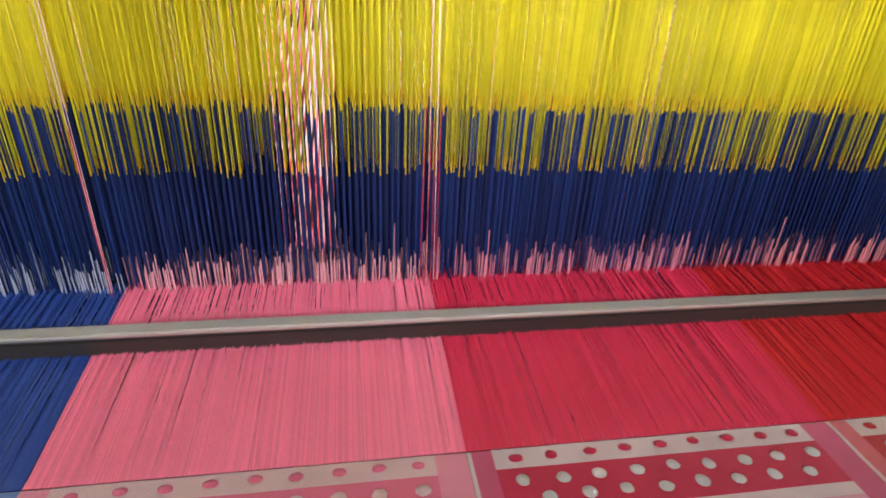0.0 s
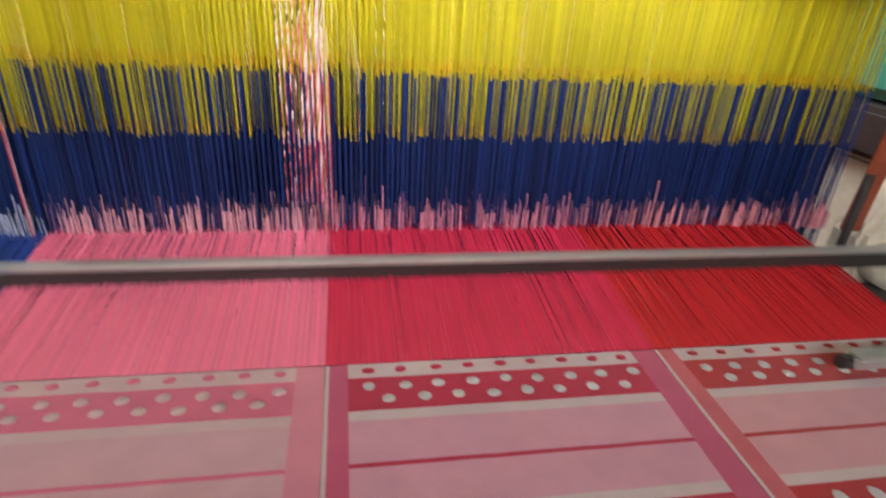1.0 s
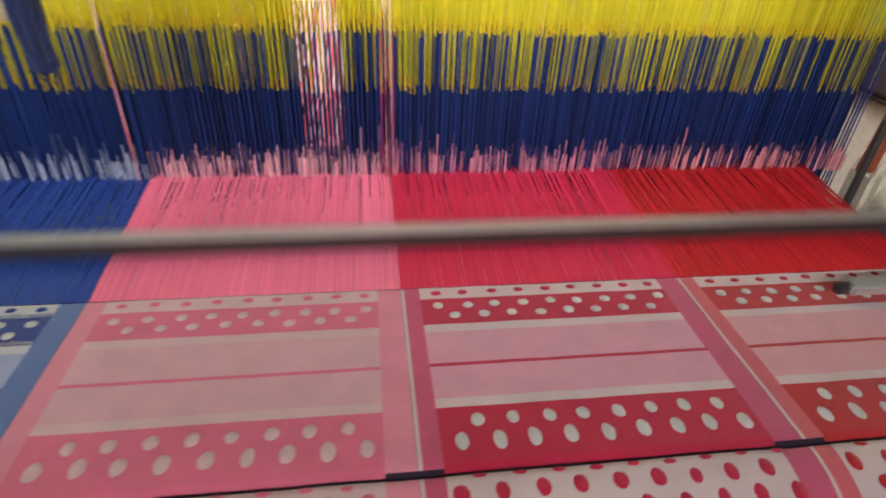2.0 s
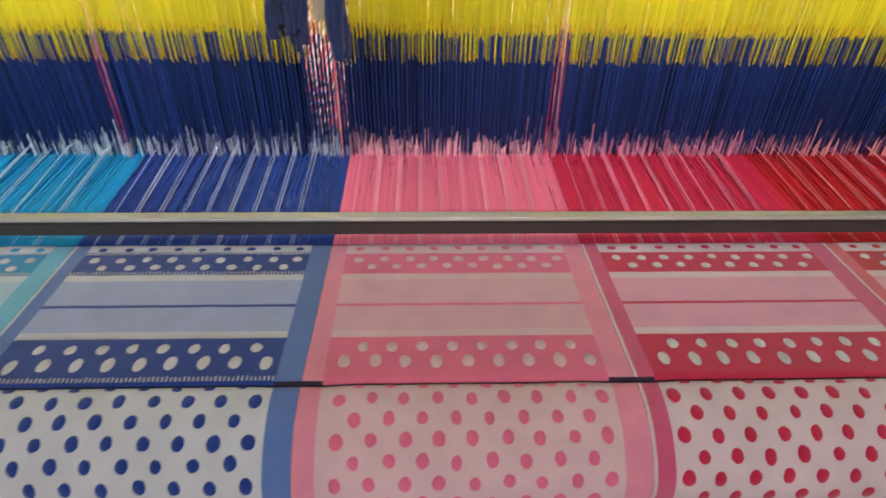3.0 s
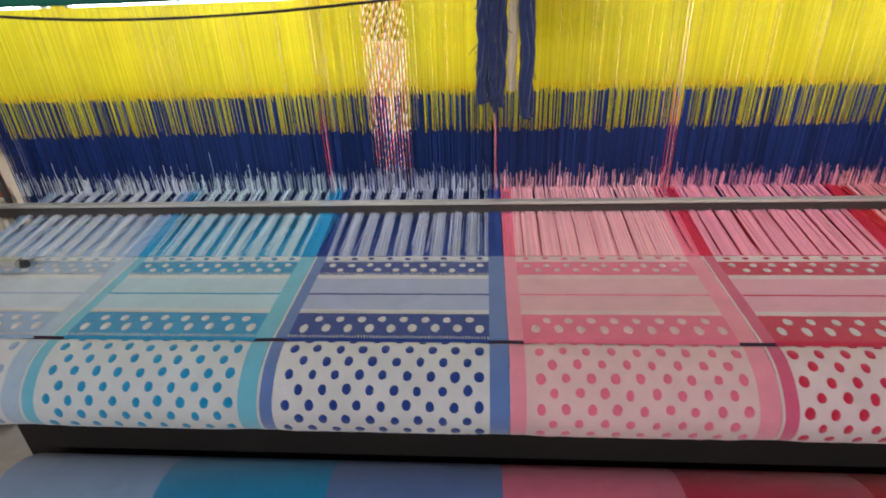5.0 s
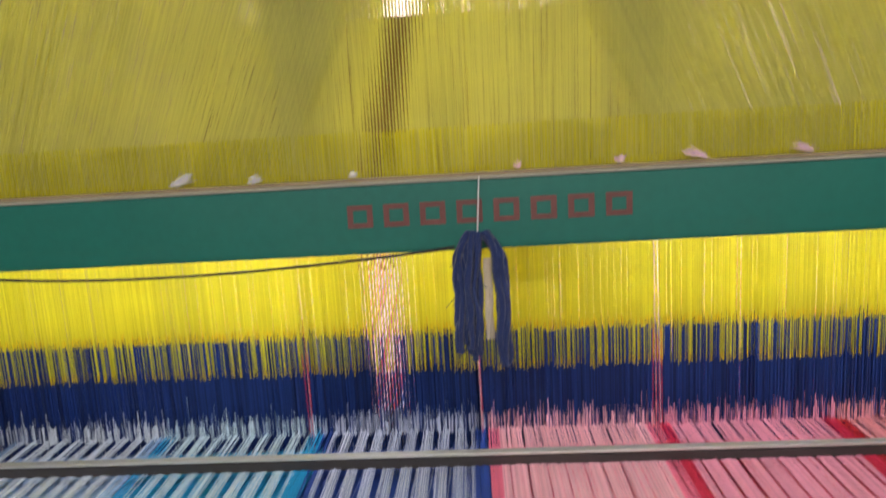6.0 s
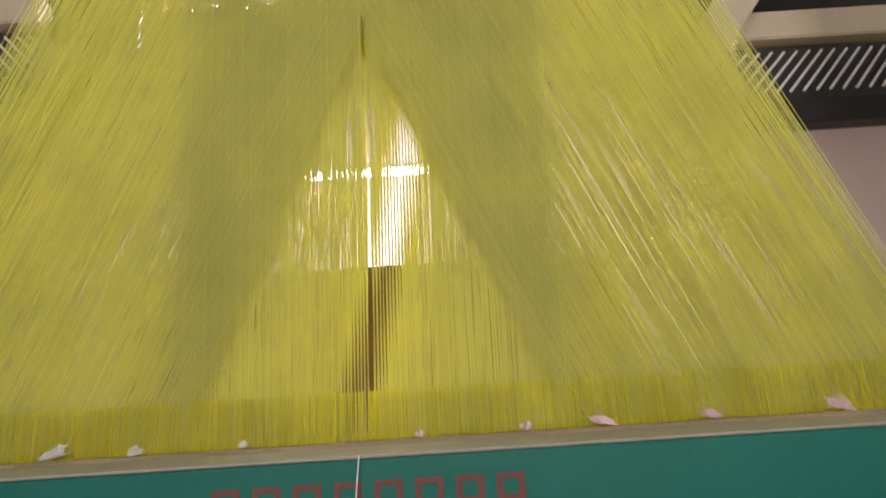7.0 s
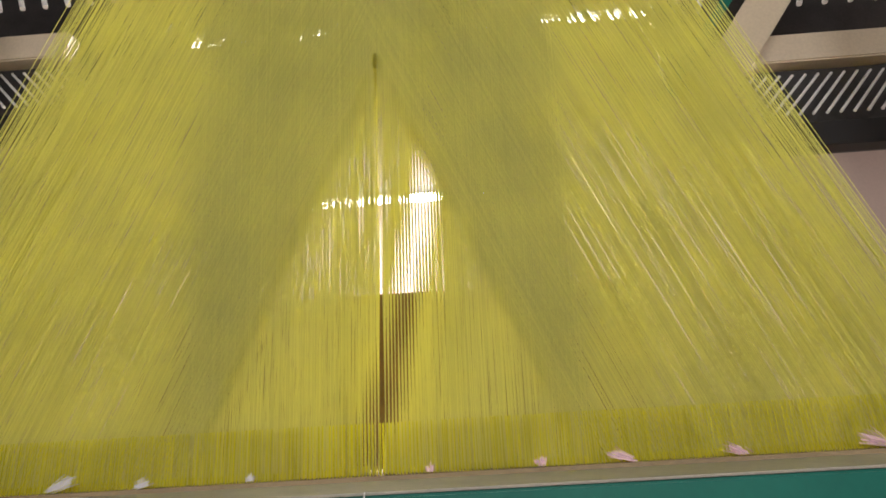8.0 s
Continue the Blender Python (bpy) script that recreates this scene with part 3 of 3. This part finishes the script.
def loom_end(side):
    top = new("loom_end_frame")
    top.location = (side * 1.105, 0, 0)
    part("casting", slab([(0.012, 0.90), (0.012, 1.03), (0.06, 1.12), (0.16, 1.135), (0.34, 1.08), (0.36, 0.90)], 0.205, 0.27, side, 0.010), CREAM, top, "chipped cream painted casting")
    part("side_plate", boxed(*sorted((side * 0.14, side * 0.20)), 0.2705, 0.75, 0.35, 1.10, 0.012), CREAM, top, "cream painted side plate")
    part("bearing_boss", boss(side, 0.15, 0.185, 1.02, 0.066, 0.06, 0.85), CREAM, top, "rounded cream bearing boss", True)
    part("bearing_hole", boss(side, 0.155, 0.15, 1.03, 0.040, 0.014, 0.6), BLACK, top, "dark oval hole", True)
    part("small_boss", boss(side, 0.055, 0.19, 0.985, 0.034, 0.05), CREAM, top, "small cream boss", True)
    part("small_hole", boss(side, 0.055, 0.163, 0.985, 0.013, 0.006), BLACK, top, "dark bolt hole", True)
    part("slot", boss(side, 0.27, 0.203, 1.0, 0.05, 0.006, 0.45), BLACK, top, "dark oval slot", True)
    for bx, bz in ((0.06, 1.085), (0.22, 1.085), (0.31, 1.04), (0.02, 0.94)):
        part("bolt", boss(side, bx, 0.199, bz, 0.008, 0.014), DARKSTEEL, top, "dark bolt head")
    bm = boxed(-0.016, 0.016, -0.004, 0.004, -0.17, 0.17, 0.002)
    st = part("strap", bm, LEATHER, top, "worn orange-brown strap")
    st.matrix_local = pose(side * 0.012, 0.222, 1.20, 0, side * 4, 0)
    bm = boxed(-0.010, 0.010, -0.003, 0.003, -0.13, 0.13, 0.001)
    st = part("strap", bm, LEATHER, top, "worn orange-brown strap")
    st.matrix_local = pose(side * 0.045, 0.245, 1.25, 0, side * 9, 0)
    part("guide_rod", rod(bmesh.new(), (-side * 0.016, 0.212, 0.93), (-side * 0.006, 0.218, 1.12), 0.0065), DARKSTEEL, top, "dark guide rod")
    part("gear_cover", boxed(*sorted((side * 0.13, side * 0.40)), 0.30, 0.52, 1.19, 1.36, 0.02), TEAL, top, "teal painted gear cover")
    part("gear_box", boxed(*sorted((side * 0.10, side * 0.38)), 0.29, 0.50, 1.105, 1.185, 0.01), DARKSTEEL, top, "dark oily gear box")
    part("bracket", boxed(*sorted((side * 0.0, side * 0.36)), 0.02, 0.204, 0.88, 0.955, 0.01), DARKSTEEL, top, "dark oily bracket")
    part("strut", rod(bmesh.new(), (side * 0.05, 0.05, 0.965), (side * 0.34, 0.06, 0.975), 0.009), BEIGE, top, "yellowish brass strut")
    part("upright", boxed(*sorted((side * 0.62, side * 0.74)), 0.55, 0.75, 0.0, 3.4, 0.01), GREEN, top, "green painted gantry upright")
    part("beam_bracket", boxed(*sorted((side * 0.62, side * 0.74)), 0.0805, 0.5495, 1.44, 1.53, 0.006), GREEN, top, "green beam bracket")
    tagged(top, "cream painted loom end casting with straps and bolts", "loom frame", "loom end frames")


for sd in (-1, 1):
    loom_end(sd)


def temple(side):
    top = new("temple")
    top.location = (side * 0.86, -0.055, 1.018)
    part("bar", boxed(*sorted((0.0, side * 0.34)), -0.012, 0.010, -0.006, 0.008, 0.003), STEEL, top, "grooved metal temple bar")
    part("tip", boxed(*sorted((-side * 0.012, side * 0.018)), -0.006, 0.006, -0.008, 0.005, 0.002), DARKSTEEL, top, "dark tip")
    part("mount", boxed(*sorted((side * 0.26, side * 0.36)), -0.03, 0.03, -0.05, -0.006, 0.004), DARKSTEEL, top)
    tagged(top, "metal temple bar holding the cloth edge", "temple", "cloth temples")


for sd in (-1, 1):
    temple(sd)

# ---- jacquard gantry ----


def jacquard():
    top = new("jacquard_head")
    top.location = (0, 0.4, 3.4)
    part("base_board", boxed(-0.8, 0.8, -0.4, 0.4, 0.02, 0.06, 0.004), BOARD, top)
    part("body", boxed(-0.85, 0.85, -0.42, 0.42, 0.061, 0.9, 0.02), CREAM, top, "cream machine body")
    tagged(top, "jacquard head above the harness cords", "jacquard")


jacquard()


def gantry_side(side):
    top = new("gantry_bay")
    top.location = (0 if side > 0 else -0.1, 1.2, 0 if side > 0 else 0.3)
    part("cross_beam", boxed(*sorted((side * 1.40, side * 3.2)), 0.0, 0.10, 2.96, 3.09, 0.006), BEIGE, top, "beige painted steel cross beam")
    bm = boxed(-0.075, 0.075, -0.05, 0.05, -0.80, 0.80, 0.006)
    if side > 0:
        brace = part("brace", bm, BEIGE, top, "slanted beige steel brace")
        brace.matrix_local = pose(side * 1.47, -0.06, 3.21, 0, side * 37, 0)
        bar = part("brace_rail", boxed(-0.02, 0.02, -0.03, 0.03, -0.80, 0.80, 0.004), GREEN, top, "dull green steel rail beside the brace")
        bar.matrix_local = pose(side * 1.47 - 0.115, -0.03, 3.29, 0, side * 37, 0)
    part("back_panel", boxed(*sorted((side * 1.42, side * 3.2)), 0.06, 0.09, 2.58, 2.955, 0.004), DARKSTEEL, top, "dark sheet panel")
    part("tray", boxed(*sorted((side * 1.38, side * 3.2)), -0.02, 0.058, 2.57, 2.67, 0.004), BLACK, top, "dark tray")
    for i in range(24):
        x = 1.40 + 0.052 * i
        part("rod", rod(bmesh.new(), (side * x, 0.045, 2.92), (side * (x - 0.22), -0.03, 2.70), 0.006, 8), RODWHITE, top)
    part("post", boxed(*sorted((side * 2.6, side * 2.72)), 0.1005, 0.22, 0.0 if side > 0 else -0.3, 4.0, 0.006), BEIGE, top, "beige steel gantry post")
    part("upper_panel", boxed(*sorted((side * 1.2, side * 3.2)), 0.40, 0.44, 3.1, 3.9, 0.004), DARKSTEEL, top, "dark sheet panel")
    for i in range(12):
        x = 1.02 + 0.105 * i
        part("rod", rod(bmesh.new(), (side * x, 0.05, 3.50), (side * (x - 0.12), 0.0, 3.23), 0.011, 8), RODWHITE, top)
    tagged(top, "beige steel gantry bay with white rods on dark panel", "gantry", "gantry bays")


for sd in (-1, 1):
    gantry_side(sd)


# ---- movement ----
BEAT, FIRST = 0.3585, 0.145


def pick(t):
    n = math.floor((t - FIRST) / BEAT)
    return n, (t - FIRST) / BEAT - n


def shed(t, state):
    """The level of a layer, from -1 to 1, which changes over around each beat."""
    n, f = pick(t + 0.058)
    if f > 0.5:
        n, f = n + 1, f - 1.0
    a, b = state(n - 1), state(n)
    w = min(1.0, max(0.0, f / 0.68 + 0.5))
    w = w * w * (3 - 2 * w)
    return a + (b - a) * w


def swing(t):
    return math.sin(math.pi * pick(t)[1]) ** 1.1


def solid(n):
    return n % 3 == 2


def motions():
    times = [i * 0.05 for i in range(161)]
    walk(REED, [(t, pose(0, 0.160 * swing(t), 1.033)) for t in times])
    for g, ob in enumerate(HEDDLES):
        walk(ob, [(t, pose(0, 0, 0.038 * shed(t, lambda n: 1 if solid(n) == bool(g) else -1))) for t in times])
    late = 6
    rules = {"deep": (6.6, lambda n: 1 if solid(n) else -1),
             "pale": (6.6, lambda n: -1 if solid(n) else 1),
             "stripe": (6.4, lambda n: -1 if solid(n) or n > late else 1),
             "line": (6.9, lambda n: 1 if n > late else -1)}
    for (k, role), ob in WARPS.items():
        lift, state = rules[role]
        levels = [(t, shed(t, state)) for t in times]
        walk(ob, [(t, pose(0, 0, 1.0, lift * (a if a > 0 else 0.45 * a))) for t, a in levels])


motions()
